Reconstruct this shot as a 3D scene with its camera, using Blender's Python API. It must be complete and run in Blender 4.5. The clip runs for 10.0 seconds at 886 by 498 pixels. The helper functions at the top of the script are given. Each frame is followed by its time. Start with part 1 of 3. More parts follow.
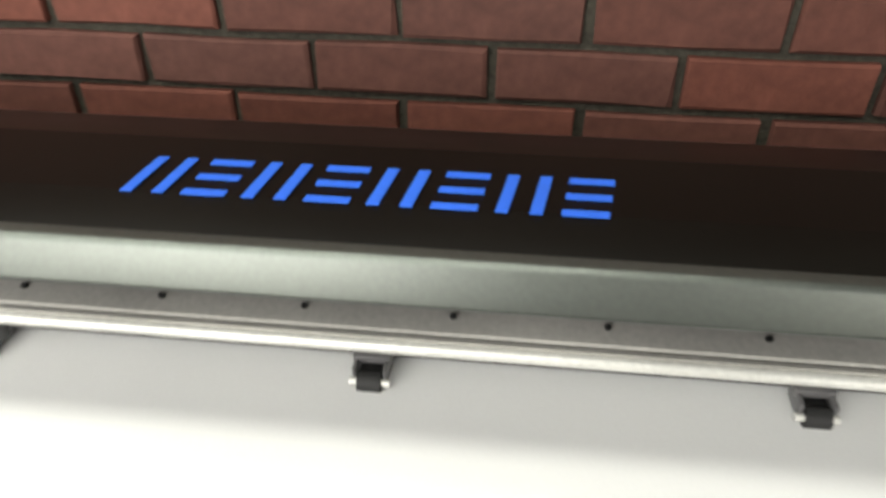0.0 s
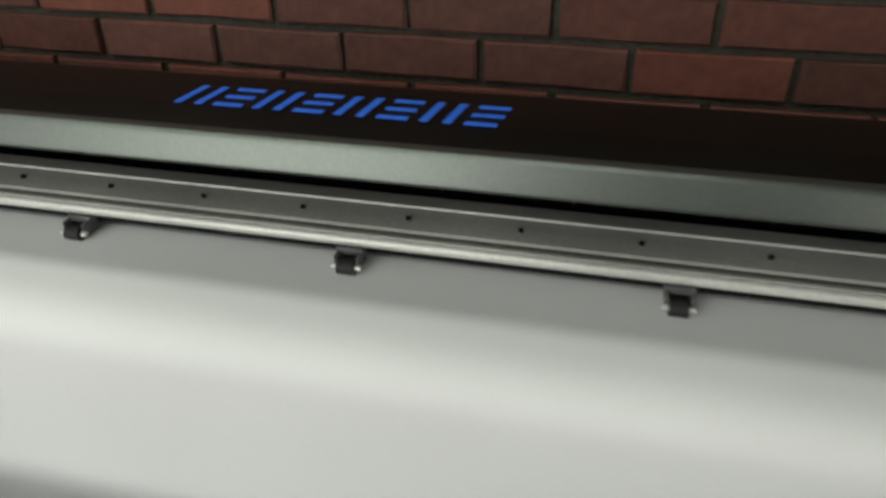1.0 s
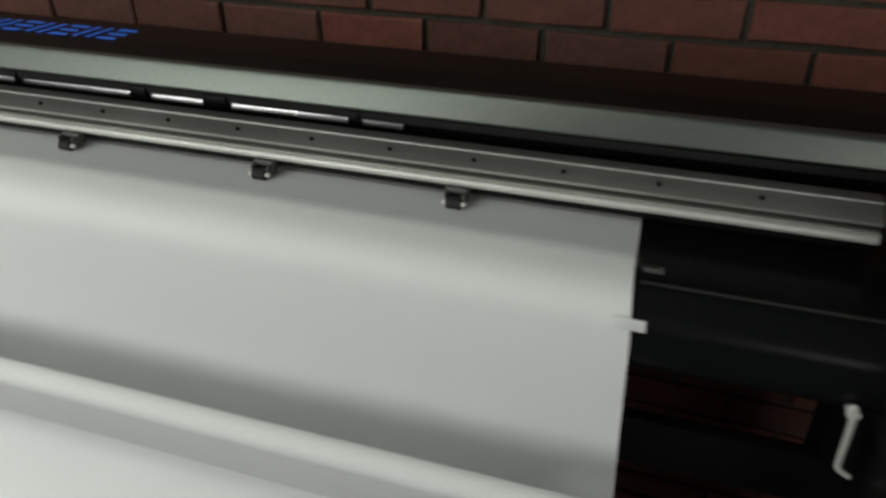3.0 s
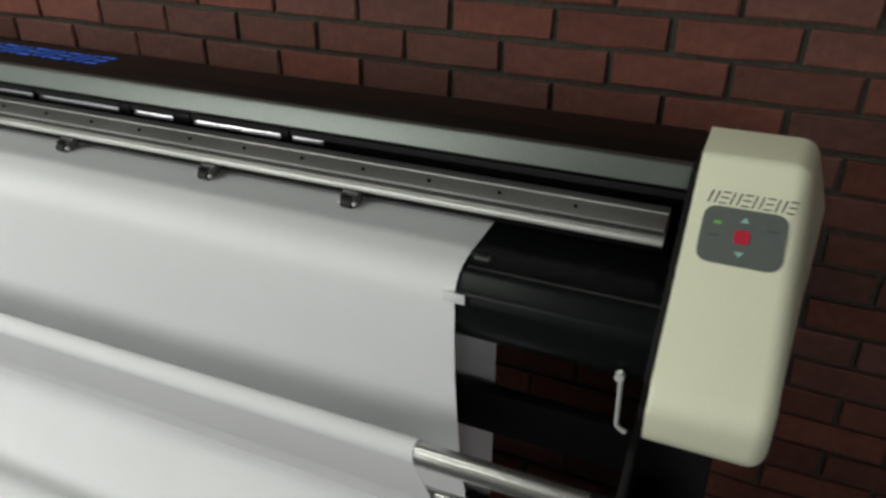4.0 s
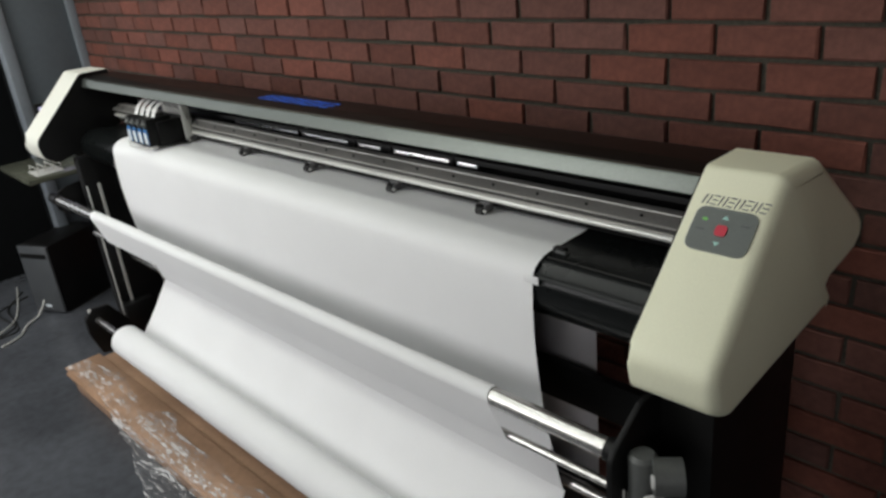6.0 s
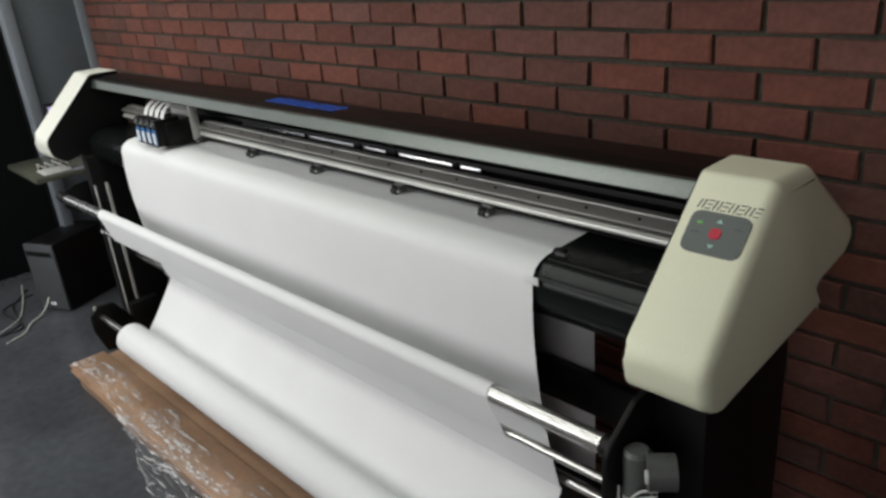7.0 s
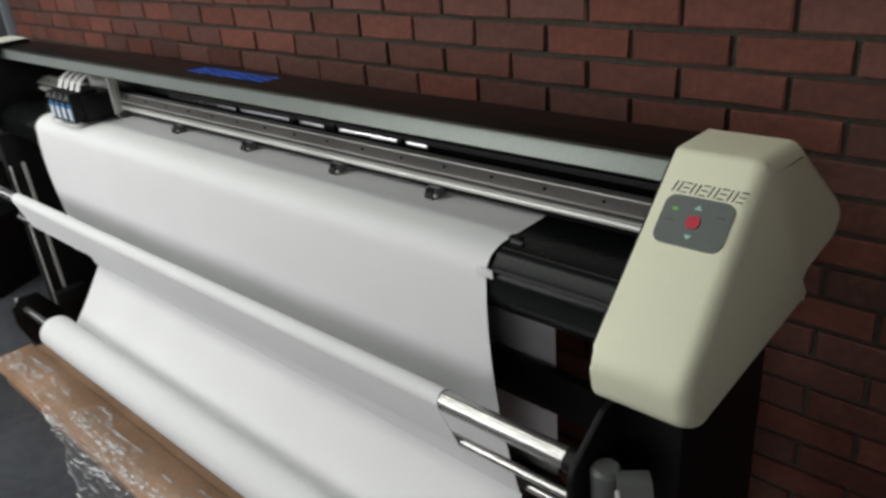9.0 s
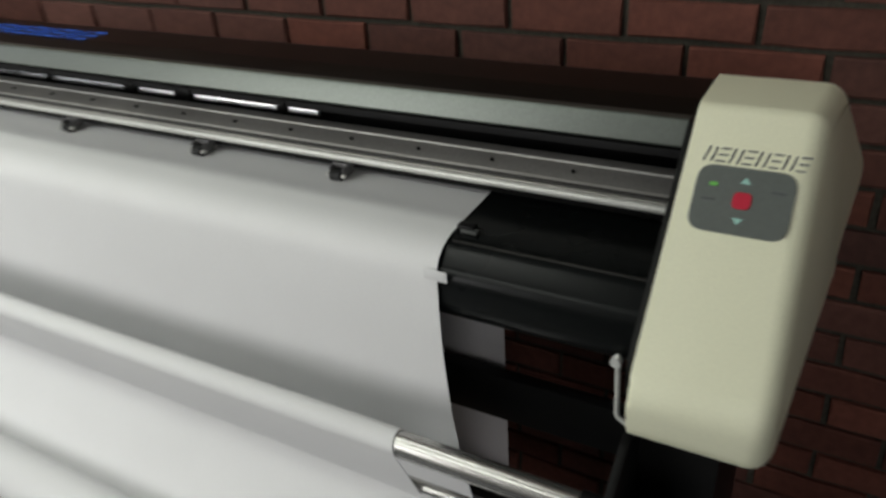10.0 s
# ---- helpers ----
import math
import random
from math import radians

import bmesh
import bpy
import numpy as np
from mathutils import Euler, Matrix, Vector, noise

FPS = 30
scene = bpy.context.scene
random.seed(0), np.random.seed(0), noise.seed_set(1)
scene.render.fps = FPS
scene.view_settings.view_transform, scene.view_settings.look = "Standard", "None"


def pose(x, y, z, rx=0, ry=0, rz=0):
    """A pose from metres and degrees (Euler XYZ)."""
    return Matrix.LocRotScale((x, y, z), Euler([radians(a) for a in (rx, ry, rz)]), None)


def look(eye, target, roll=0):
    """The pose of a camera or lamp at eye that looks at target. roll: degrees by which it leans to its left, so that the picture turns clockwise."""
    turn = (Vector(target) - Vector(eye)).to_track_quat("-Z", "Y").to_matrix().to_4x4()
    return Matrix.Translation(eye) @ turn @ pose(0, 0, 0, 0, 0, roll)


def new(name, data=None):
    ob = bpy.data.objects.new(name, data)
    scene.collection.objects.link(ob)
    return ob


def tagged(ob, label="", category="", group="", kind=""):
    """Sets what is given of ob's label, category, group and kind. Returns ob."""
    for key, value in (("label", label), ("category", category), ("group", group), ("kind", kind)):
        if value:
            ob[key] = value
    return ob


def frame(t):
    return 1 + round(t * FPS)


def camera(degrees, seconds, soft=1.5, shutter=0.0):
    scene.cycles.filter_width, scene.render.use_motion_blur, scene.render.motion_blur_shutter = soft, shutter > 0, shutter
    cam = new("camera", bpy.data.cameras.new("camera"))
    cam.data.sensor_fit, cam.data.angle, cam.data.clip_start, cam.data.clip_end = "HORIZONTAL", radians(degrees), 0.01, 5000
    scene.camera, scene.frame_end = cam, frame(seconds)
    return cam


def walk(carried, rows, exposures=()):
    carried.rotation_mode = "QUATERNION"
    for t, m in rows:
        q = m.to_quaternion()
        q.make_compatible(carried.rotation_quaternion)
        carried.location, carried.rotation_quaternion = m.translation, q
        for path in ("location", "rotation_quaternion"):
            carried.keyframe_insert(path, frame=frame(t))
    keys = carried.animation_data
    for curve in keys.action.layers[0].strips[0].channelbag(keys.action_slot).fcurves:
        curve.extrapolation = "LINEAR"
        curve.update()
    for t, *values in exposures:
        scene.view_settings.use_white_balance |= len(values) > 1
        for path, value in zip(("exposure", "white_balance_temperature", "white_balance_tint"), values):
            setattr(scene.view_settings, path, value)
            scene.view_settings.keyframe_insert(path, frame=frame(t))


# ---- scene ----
cam = camera(61.10, 10.0, soft=2.8, shutter=0.6)
PATH = [
    (0, (-0.248, -0.782, 1.544), (-0.476, 0.811, 0.358), -0.64),
    (0.5, (-0.164, -0.877, 1.552), (-0.567, 0.716, 0.412), -1.77),
    (1, (-0.081, -0.988, 1.553), (-0.545, 0.627, 0.467), -1.63),
    (1.5, (0.007, -1.093, 1.553), (-0.443, 0.556, 0.515), -0.64),
    (2, (0.126, -1.097, 1.577), (-0.287, 0.554, 0.526), -2.26),
    (2.5, (0.372, -1.091, 1.547), (-0.122, 0.529, 0.483), -1.58),
    (2.7, (0.452, -1.121, 1.557), (-0.077, 0.477, 0.477), -1.15),
    (3.8, (0.837, -1.333, 1.626), (0.137, 0.277, 0.666), -0.29),
    (4, (0.895, -1.323, 1.629), (0.161, 0.273, 0.672), -0.04),
    (4.5, (1.054, -1.285, 1.622), (-0.006, 0.158, 0.728), -3.54),
    (5, (1.224, -1.287, 1.625), (-0.073, -0.003, 0.807), -6.05),
    (5.5, (1.313, -1.370, 1.646), (-0.056, -0.141, 0.861), -6.66),
    (7, (1.381, -1.463, 1.664), (-0.004, -0.237, 0.902), -5.24),
    (7.5, (1.388, -1.470, 1.665), (0.003, -0.244, 0.905), -5.35),
    (8, (1.397, -1.462, 1.666), (0.024, -0.227, 0.898), -5.45),
    (8.5, (1.366, -1.421, 1.645), (0.025, -0.173, 0.842), -5.05),
    (9, (1.279, -1.330, 1.630), (-0.009, -0.055, 0.784), -5.12),
    (9.5, (1.179, -1.256, 1.605), (0.007, 0.079, 0.683), -4.07),
    (10, (0.979, -1.191, 1.576), (0.063, 0.278, 0.572), -4.60),
]
walk(cam, [(t, look(eye, target, roll)) for t, eye, target, roll in PATH],
     exposures=[(0, 0.83, 6800, 12), (0.5, 0.0, 6700, 9), (1, -0.33, 6650, 7), (1.5, -0.47, 6600, 6), (2, -0.48, 6600, 6), (2.5, -0.52, 6600, 6), (4, -0.26, 6500, 9),
                (5, -0.12, 6450, 11), (7, -0.16, 6450, 12), (9, -0.18, 6450, 12), (10, -0.26, 6550, 10)])

# ---- light ----
world = bpy.data.worlds.new("sky")
scene.world = world
world.use_nodes = True
wn = world.node_tree.nodes
sky = wn.new("ShaderNodeTexSky")
sky.sky_type, sky.sun_disc, sky.sun_elevation, sky.sun_rotation = "NISHITA", False, radians(38), radians(150)
world.node_tree.links.new(sky.outputs[0], wn["Background"].inputs[0])
wn["Background"].inputs[1].default_value = 0.10

# Unseen windows behind the camera (the right one only added as fill), one in the far side wall, and two long narrow
# roof lights
FRONT_Y, WIN_Z0, WIN_Z1 = -3.6, 1.15, 2.85
# The second entry is an invented window that brightens the cap's outer side
WINDOWS = ((-3.2, -0.7, 82), (1.4, 3.1, 25))
WEST_WIN = (-2.9, -1.1, 1.0, 2.6, 13)
ROOFS = ((-2.7, 0.1, -0.92, -0.64, 20), (-2.7, 0.1, -2.5, -1.9, 36))


def area_lamp(name, eye, target, w, h, watts, colour):
    data = bpy.data.lights.new(name, "AREA")
    data.shape, data.size, data.size_y, data.energy, data.color = "RECTANGLE", w, h, watts, colour
    ob = new(name, data)
    ob.matrix_world = look(eye, target)
    return ob


for x0, x1, watts in WINDOWS:
    area_lamp("window_daylight", ((x0 + x1) / 2, FRONT_Y - 0.12, (WIN_Z0 + WIN_Z1) / 2), ((x0 + x1) / 2, 0, (WIN_Z0 + WIN_Z1) / 2), x1 - x0, WIN_Z1 - WIN_Z0, watts, (1.0, 0.985, 0.95))
wy0, wy1, wz0, wz1, wwatts = WEST_WIN
area_lamp("window_daylight", (-3.62, (wy0 + wy1) / 2, (wz0 + wz1) / 2), (0, (wy0 + wy1) / 2, (wz0 + wz1) / 2), wy1 - wy0, wz1 - wz0, wwatts, (1.0, 0.99, 0.96))
for x0, x1, y0, y1, watts in ROOFS:
    area_lamp("roof_daylight", ((x0 + x1) / 2, (y0 + y1) / 2, 3.04), ((x0 + x1) / 2, (y0 + y1) / 2, 0), x1 - x0, y1 - y0, watts, (0.96, 1.0, 0.91))


# ---- materials ----
def mat(name, colour, rough=0.5, metal=0.0, grain=40.0, vary=0.12, stain=3.0, stain_amount=0.15, bump=0.0, bump_scale=200.0,
        coat=0.0, per_object=0.0, warm=None, spec=0.5):
    m = bpy.data.materials.new(name)
    m.use_nodes = True
    n, l = m.node_tree.nodes, m.node_tree.links
    b = n["Principled BSDF"]
    b.inputs["Roughness"].default_value, b.inputs["Metallic"].default_value = rough, metal
    b.inputs["Coat Weight"].default_value = coat
    b.inputs["Specular IOR Level"].default_value = spec
    tc = n.new("ShaderNodeTexCoord")
    fine, broad = n.new("ShaderNodeTexNoise"), n.new("ShaderNodeTexNoise")
    fine.inputs["Scale"].default_value, fine.inputs["Detail"].default_value = grain, 6
    broad.inputs["Scale"].default_value, broad.inputs["Detail"].default_value = stain, 4
    l.new(tc.outputs["Object"], fine.inputs["Vector"])
    l.new(tc.outputs["Object"], broad.inputs["Vector"])
    shade = None
    for node, amount in ((fine, vary), (broad, stain_amount)):
        r = n.new("ShaderNodeMapRange")
        r.inputs["From Min"].default_value, r.inputs["From Max"].default_value = 0.3, 0.7
        r.inputs["To Min"].default_value, r.inputs["To Max"].default_value = 1 - amount, 1 + amount
        l.new(node.outputs["Fac"], r.inputs["Value"])
        if shade is None:
            shade = r.outputs[0]
        else:
            k = n.new("ShaderNodeMath")
            k.operation = "MULTIPLY"
            l.new(shade, k.inputs[0])
            l.new(r.outputs[0], k.inputs[1])
            shade = k.outputs[0]
    base = n.new("ShaderNodeMix")
    base.data_type = "RGBA"
    base.inputs[0].default_value = 0.0
    base.inputs[6].default_value = (*colour, 1)
    base.inputs[7].default_value = (*(warm or colour), 1)
    if per_object:
        info = n.new("ShaderNodeObjectInfo")
        geo = n.new("ShaderNodeNewGeometry")
        add = n.new("ShaderNodeMath")
        add.operation = "ADD"
        l.new(info.outputs["Random"], add.inputs[0])
        l.new(geo.outputs["Random Per Island"], add.inputs[1])
        fr = n.new("ShaderNodeMath")
        fr.operation = "FRACT"
        l.new(add.outputs[0], fr.inputs[0])
        l.new(fr.outputs[0], base.inputs[0])
        r = n.new("ShaderNodeMapRange")
        r.inputs["To Min"].default_value, r.inputs["To Max"].default_value = 1 - per_object, 1 + per_object
        mul = n.new("ShaderNodeMath")
        mul.operation = "MULTIPLY"
        mul.inputs[1].default_value = 7.31
        fr2 = n.new("ShaderNodeMath")
        fr2.operation = "FRACT"
        l.new(fr.outputs[0], mul.inputs[0])
        l.new(mul.outputs[0], fr2.inputs[0])
        l.new(fr2.outputs[0], r.inputs["Value"])
        k = n.new("ShaderNodeMath")
        k.operation = "MULTIPLY"
        l.new(shade, k.inputs[0])
        l.new(r.outputs[0], k.inputs[1])
        shade = k.outputs[0]
    hsv = n.new("ShaderNodeHueSaturation")
    l.new(base.outputs[2], hsv.inputs["Color"])
    l.new(shade, hsv.inputs["Value"])
    l.new(hsv.outputs[0], b.inputs["Base Color"])
    rr = n.new("ShaderNodeMapRange")
    rr.inputs["To Min"].default_value, rr.inputs["To Max"].default_value = max(0.02, rough * 0.85), min(1, rough * 1.15)
    l.new(broad.outputs["Fac"], rr.inputs["Value"])
    l.new(rr.outputs[0], b.inputs["Roughness"])
    if bump:
        bn, bp = n.new("ShaderNodeTexNoise"), n.new("ShaderNodeBump")
        bn.inputs["Scale"].default_value, bn.inputs["Detail"].default_value = bump_scale, 8
        bp.inputs["Strength"].default_value, bp.inputs["Distance"].default_value = bump, 0.004
        l.new(tc.outputs["Object"], bn.inputs["Vector"])
        l.new(bn.outputs["Fac"], bp.inputs["Height"])
        l.new(bp.outputs[0], b.inputs["Normal"])
    return m


BRICK = mat("red_brick", (0.142, 0.048, 0.033), 0.85, grain=55, vary=0.16, stain=9, stain_amount=0.2, bump=0.5, bump_scale=70, per_object=0.22, warm=(0.112, 0.051, 0.041), spec=0.3)
MORTAR = mat("grey_mortar", (0.062, 0.057, 0.045), 0.95, grain=120, vary=0.25, stain=5, stain_amount=0.25, bump=0.8, bump_scale=150, spec=0.2)
CONCRETE = mat("polished_concrete", (0.075, 0.08, 0.09), 0.2, grain=25, vary=0.12, stain=1.8, stain_amount=0.3, bump=0.05, bump_scale=60)
PLASTER = mat("plaster_wall", (0.30, 0.30, 0.285), 0.9, grain=60, vary=0.05, stain=1.2, stain_amount=0.08, bump=0.15, bump_scale=90)
# Near-black colour puts shade into the end walls and swallows bounced light
DARKWALL = mat("dark_wall_shade", (0.006, 0.0065, 0.007), 0.9, spec=0.05, grain=50, vary=0.08, stain=1.5, stain_amount=0.15, bump=0.1)
GREYPAINT = mat("blue_grey_paint", (0.10, 0.12, 0.135), 0.6, grain=40, vary=0.05, stain=2, stain_amount=0.12, bump=0.05)
GREYTRIM = mat("pale_grey_paint", (0.19, 0.215, 0.24), 0.5, grain=40, vary=0.05, stain=3, stain_amount=0.1)
PAPER = mat("white_plotter_paper", (0.80, 0.80, 0.80), 0.75, grain=300, vary=0.012, stain=4, stain_amount=0.02, spec=0.25)
# The same white paper, with the shade behind the stand put into its colour
PAPERSHADE = mat("shaded_paper", (0.62, 0.60, 0.61), 0.8, grain=300, vary=0.02, stain=5, stain_amount=0.03)
BLACKCOVER = mat("brown_black_lacquer", (0.005, 0.0045, 0.0035), 0.38, grain=200, vary=0.15, stain=6, stain_amount=0.2, spec=0.2, bump=0.03, bump_scale=400)
BLACKMETAL = mat("black_powder_coat", (0.007, 0.007, 0.007), 0.45, grain=200, vary=0.2, stain=6, stain_amount=0.25, bump=0.06, bump_scale=500, spec=0.22)
GLOSSBLACK = mat("glossy_black_metal", (0.006, 0.007, 0.007), 0.28, grain=100, vary=0.1, stain=6, stain_amount=0.12, spec=0.16)
SILVER = mat("silver_grey_enamel", (0.145, 0.16, 0.145), 0.38, metal=0.85, grain=250, vary=0.06, stain=5, stain_amount=0.06)
ALU = mat("brushed_aluminium", (0.70, 0.70, 0.66), 0.42, metal=0.35, grain=200, vary=0.08, stain=6, stain_amount=0.1)
RAILALU = mat("anodised_rail", (0.47, 0.46, 0.43), 0.40, metal=0.6, grain=200, vary=0.08, stain=6, stain_amount=0.12)
STRIP = mat("mirror_steel_strip", (0.85, 0.86, 0.86), 0.28, metal=1.0, grain=90, vary=0.05, stain=7, stain_amount=0.08)
ALUDARK = mat("anodised_groove", (0.035, 0.034, 0.031), 0.55, metal=0.2, grain=200, vary=0.1, stain=6, stain_amount=0.15)
CHROME = mat("polished_steel", (0.50, 0.49, 0.47), 0.27, metal=0.9, grain=120, vary=0.03, stain=2, stain_amount=0.03)
CREAM = mat("cream_moulded_plastic", (0.86, 0.865, 0.65), 0.45, grain=350, vary=0.025, stain=4, stain_amount=0.03, bump=0.06, bump_scale=500)
WHITEBAND = mat("white_moulded_plastic", (0.74, 0.74, 0.66), 0.5, grain=350, vary=0.02, stain=4, stain_amount=0.03)
PANELGREY = mat("grey_membrane", (0.12, 0.135, 0.125), 0.4, grain=200, vary=0.05, stain=9, stain_amount=0.06)
INKBLUE = mat("blue_vinyl", (0.03, 0.16, 0.80), 0.45, grain=200, vary=0.04, stain=9, stain_amount=0.06)
INKGREY = mat("dark_grey_print", (0.07, 0.08, 0.085), 0.6, grain=200, vary=0.05)
RED = mat("red_key_print", (0.55, 0.02, 0.05), 0.4, grain=200, vary=0.05)
GREEN = mat("green_lamp_lens", (0.18, 0.55, 0.12), 0.3, grain=200, vary=0.05)
TEAL = mat("pale_teal_print", (0.35, 0.62, 0.55), 0.5, grain=200, vary=0.05)
CLEARWHITE = mat("milky_plastic", (0.62, 0.62, 0.60), 0.35, grain=200, vary=0.08, stain=20, stain_amount=0.15)
LABELWHITE = mat("white_label", (0.70, 0.76, 0.80), 0.5, grain=200, vary=0.05)
LABELBLUE = mat("blue_label", (0.03, 0.16, 0.42), 0.5, grain=200, vary=0.05)
GREYPLASTIC = mat("grey_motor_plastic", (0.10, 0.105, 0.10), 0.4, grain=200, vary=0.08, stain=12, stain_amount=0.15)
ARMGREY = mat("smoked_plastic", (0.10, 0.098, 0.10), 0.3, grain=200, vary=0.1)
RUBBER = mat("black_rubber", (0.015, 0.015, 0.015), 0.7, grain=200, vary=0.2)
CARDBOARD = mat("brown_cardboard", (0.42, 0.26, 0.165), 0.45, grain=60, vary=0.08, stain=4, stain_amount=0.15, bump=0.1, bump_scale=40)
CABLE = mat("pale_cable", (0.55, 0.55, 0.52), 0.5, grain=200, vary=0.05)
PCGREY = mat("grey_case_front", (0.07, 0.075, 0.08), 0.45, grain=200, vary=0.08, stain=8, stain_amount=0.1)
DESKTOP = mat("greenish_desk_top", (0.10, 0.105, 0.08), 0.15, grain=40, vary=0.1, stain=6, stain_amount=0.2)


def film(name):
    m = bpy.data.materials.new(name)
    m.use_nodes = True
    n, l = m.node_tree.nodes, m.node_tree.links
    b = n["Principled BSDF"]
    b.inputs["Base Color"].default_value = (0.85, 0.85, 0.85, 1)
    b.inputs["Roughness"].default_value = 0.12
    tr, mix = n.new("ShaderNodeBsdfTransparent"), n.new("ShaderNodeMixShader")
    fine, broad = n.new("ShaderNodeTexNoise"), n.new("ShaderNodeTexNoise")
    fine.inputs["Scale"].default_value, fine.inputs["Detail"].default_value = 42, 6
    broad.inputs["Scale"].default_value, broad.inputs["Detail"].default_value = 11, 4
    mul, r = n.new("ShaderNodeMath"), n.new("ShaderNodeMapRange")
    mul.operation = "MULTIPLY"
    l.new(fine.outputs["Fac"], mul.inputs[0])
    l.new(broad.outputs["Fac"], mul.inputs[1])
    r.inputs["From Min"].default_value, r.inputs["From Max"].default_value = 0.255, 0.36
    r.inputs["To Min"].default_value, r.inputs["To Max"].default_value = 0.04, 0.78
    l.new(mul.outputs[0], r.inputs["Value"])
    l.new(r.outputs[0], mix.inputs[0])
    l.new(tr.outputs[0], mix.inputs[1])
    l.new(b.outputs[0], mix.inputs[2])
    l.new(mix.outputs[0], n["Material Output"].inputs["Surface"])
    return m


FILM = film("clear_wrinkled_film")
SCREEN = bpy.data.materials.new("violet_screen")
SCREEN.use_nodes = True
SCREEN.node_tree.nodes["Principled BSDF"].inputs["Emission Color"].default_value = (0.25, 0.2, 0.75, 1)
SCREEN.node_tree.nodes["Principled BSDF"].inputs["Emission Strength"].default_value = 0.5


# ---- mesh helpers ----
def thing(name, label, category, group="", at=(0, 0, 0)):
    ob = new(name)
    ob.location = at
    return tagged(ob, label, category, group)


def part(name, bm, materials, parent=None, label="", smooth=True):
    me = bpy.data.meshes.new(name)
    bmesh.ops.recalc_face_normals(bm, faces=bm.faces)
    bm.to_mesh(me)
    bm.free()
    for m in materials if isinstance(materials, (list, tuple)) else [materials]:
        me.materials.append(m)
    if smooth:
        me.shade_smooth()
        me.set_sharp_from_angle(angle=radians(38))
    ob = new(name, me)
    if parent is not None:
        bpy.context.view_layer.update()
        ob.parent = parent
        up, off = parent, Vector((0, 0, 0))
        while up is not None:
            off += up.location
            up = up.parent
        ob.location = -off
    if label:
        ob["label"] = label
    return ob


def box(bm, x0, x1, y0, y1, z0, z1, bevel=0.0, seg=2, index=0, turn=None):
    made = bmesh.ops.create_cube(bm, size=1.0)["verts"]
    for v in made:
        v.co = Vector(((x0 + x1) / 2 + v.co.x * (x1 - x0), (y0 + y1) / 2 + v.co.y * (y1 - y0), (z0 + z1) / 2 + v.co.z * (z1 - z0)))
    faces = {f for v in made for f in v.link_faces}
    if bevel:
        edges = list({e for f in faces for e in f.edges})
        got = bmesh.ops.bevel(bm, geom=edges, offset=bevel, segments=seg, profile=0.5, affect="EDGES")
        faces = {f for f in faces if f.is_valid} | set(got["faces"])
        made = list({v for f in faces for v in f.verts})
    for f in faces:
        f.material_index = index
    if turn is not None:
        for v in made:
            v.co = turn @ v.co
    return bm


def cyl(bm, a, b, r, seg=24, r2=None, index=0):
    a, b = Vector(a), Vector(b)
    way = (b - a).to_track_quat("Z", "Y").to_matrix().to_4x4()
    got = bmesh.ops.create_cone(bm, cap_ends=True, segments=seg, radius1=r, radius2=r if r2 is None else r2, depth=(b - a).length,
                                matrix=Matrix.Translation((a + b) / 2) @ way)
    for f in {f for v in got["verts"] for f in v.link_faces}:
        f.material_index = index
    return bm


def fillet(points, radii, steps=6):
    """A closed outline with its corners rounded."""
    out, n = [], len(points)
    for i, p in enumerate(points):
        p, a, b = Vector(p), Vector(points[i - 1]), Vector(points[(i + 1) % n])
        r = radii[i] if isinstance(radii, (list, tuple)) else radii
        u, v = (a - p).normalized(), (b - p).normalized()
        half = u.angle(v) / 2
        reach = min(r / math.tan(half), (a - p).length * 0.45, (b - p).length * 0.45)
        s, e = p + u * reach, p + v * reach
        for k in range(steps + 1):
            t = k / steps
            out.append(s * (1 - t) ** 2 + p * 2 * t * (1 - t) + e * t * t)
    return out


def prism(bm, outline, x0, x1, rim0=0.0, rim1=0.0, seg=3, index=0):
    """An outline in y, z drawn out along x; its two rims may be rounded."""
    rings = [[bm.verts.new((x, p[0], p[1])) for p in outline] for x in (x0, x1)]
    n = len(outline)
    faces = [bm.faces.new((rings[0][i], rings[0][(i + 1) % n], rings[1][(i + 1) % n], rings[1][i])) for i in range(n)]
    ends = [bm.faces.new(rings[0][::-1]), bm.faces.new(rings[1])]
    for f in faces + ends:
        f.material_index = index
    for end, r in zip(ends, (rim0, rim1)):
        if r:
            bmesh.ops.bevel(bm, geom=list(end.edges), offset=r, segments=seg, profile=0.5, affect="EDGES")
    return bm


def tube_along(bm, points, r, seg=10, index=0):
    rings = []
    pts = [Vector(p) for p in points]
    for i, p in enumerate(pts):
        way = (pts[min(i + 1, len(pts) - 1)] - pts[max(i - 1, 0)]).normalized()
        q = way.to_track_quat("Z", "Y")
        rings.append([bm.verts.new(p + q @ Vector((r * math.cos(a), r * math.sin(a), 0))) for a in [2 * math.pi * k / seg for k in range(seg)]])
    for a, b in zip(rings, rings[1:]):
        for k in range(seg):
            bm.faces.new((a[k], a[(k + 1) % seg], b[(k + 1) % seg], b[k])).material_index = index
    bm.faces.new(rings[0][::-1])
    bm.faces.new(rings[-1])
    return bm


def spline(points, steps=8):
    pts = [Vector(p) for p in points]
    pts = [pts[0] * 2 - pts[1]] + pts + [pts[-1] * 2 - pts[-2]]
    out = []
    for i in range(1, len(pts) - 2):
        a, b, c, d = pts[i - 1:i + 3]
        for k in range(steps):
            t = k / steps
            out.append(0.5 * (2 * b + (c - a) * t + (2 * a - 5 * b + 4 * c - d) * t * t + (3 * b - a - 3 * c + d) * t ** 3))
    return out + [pts[-2]]


def B():
    return bmesh.new()


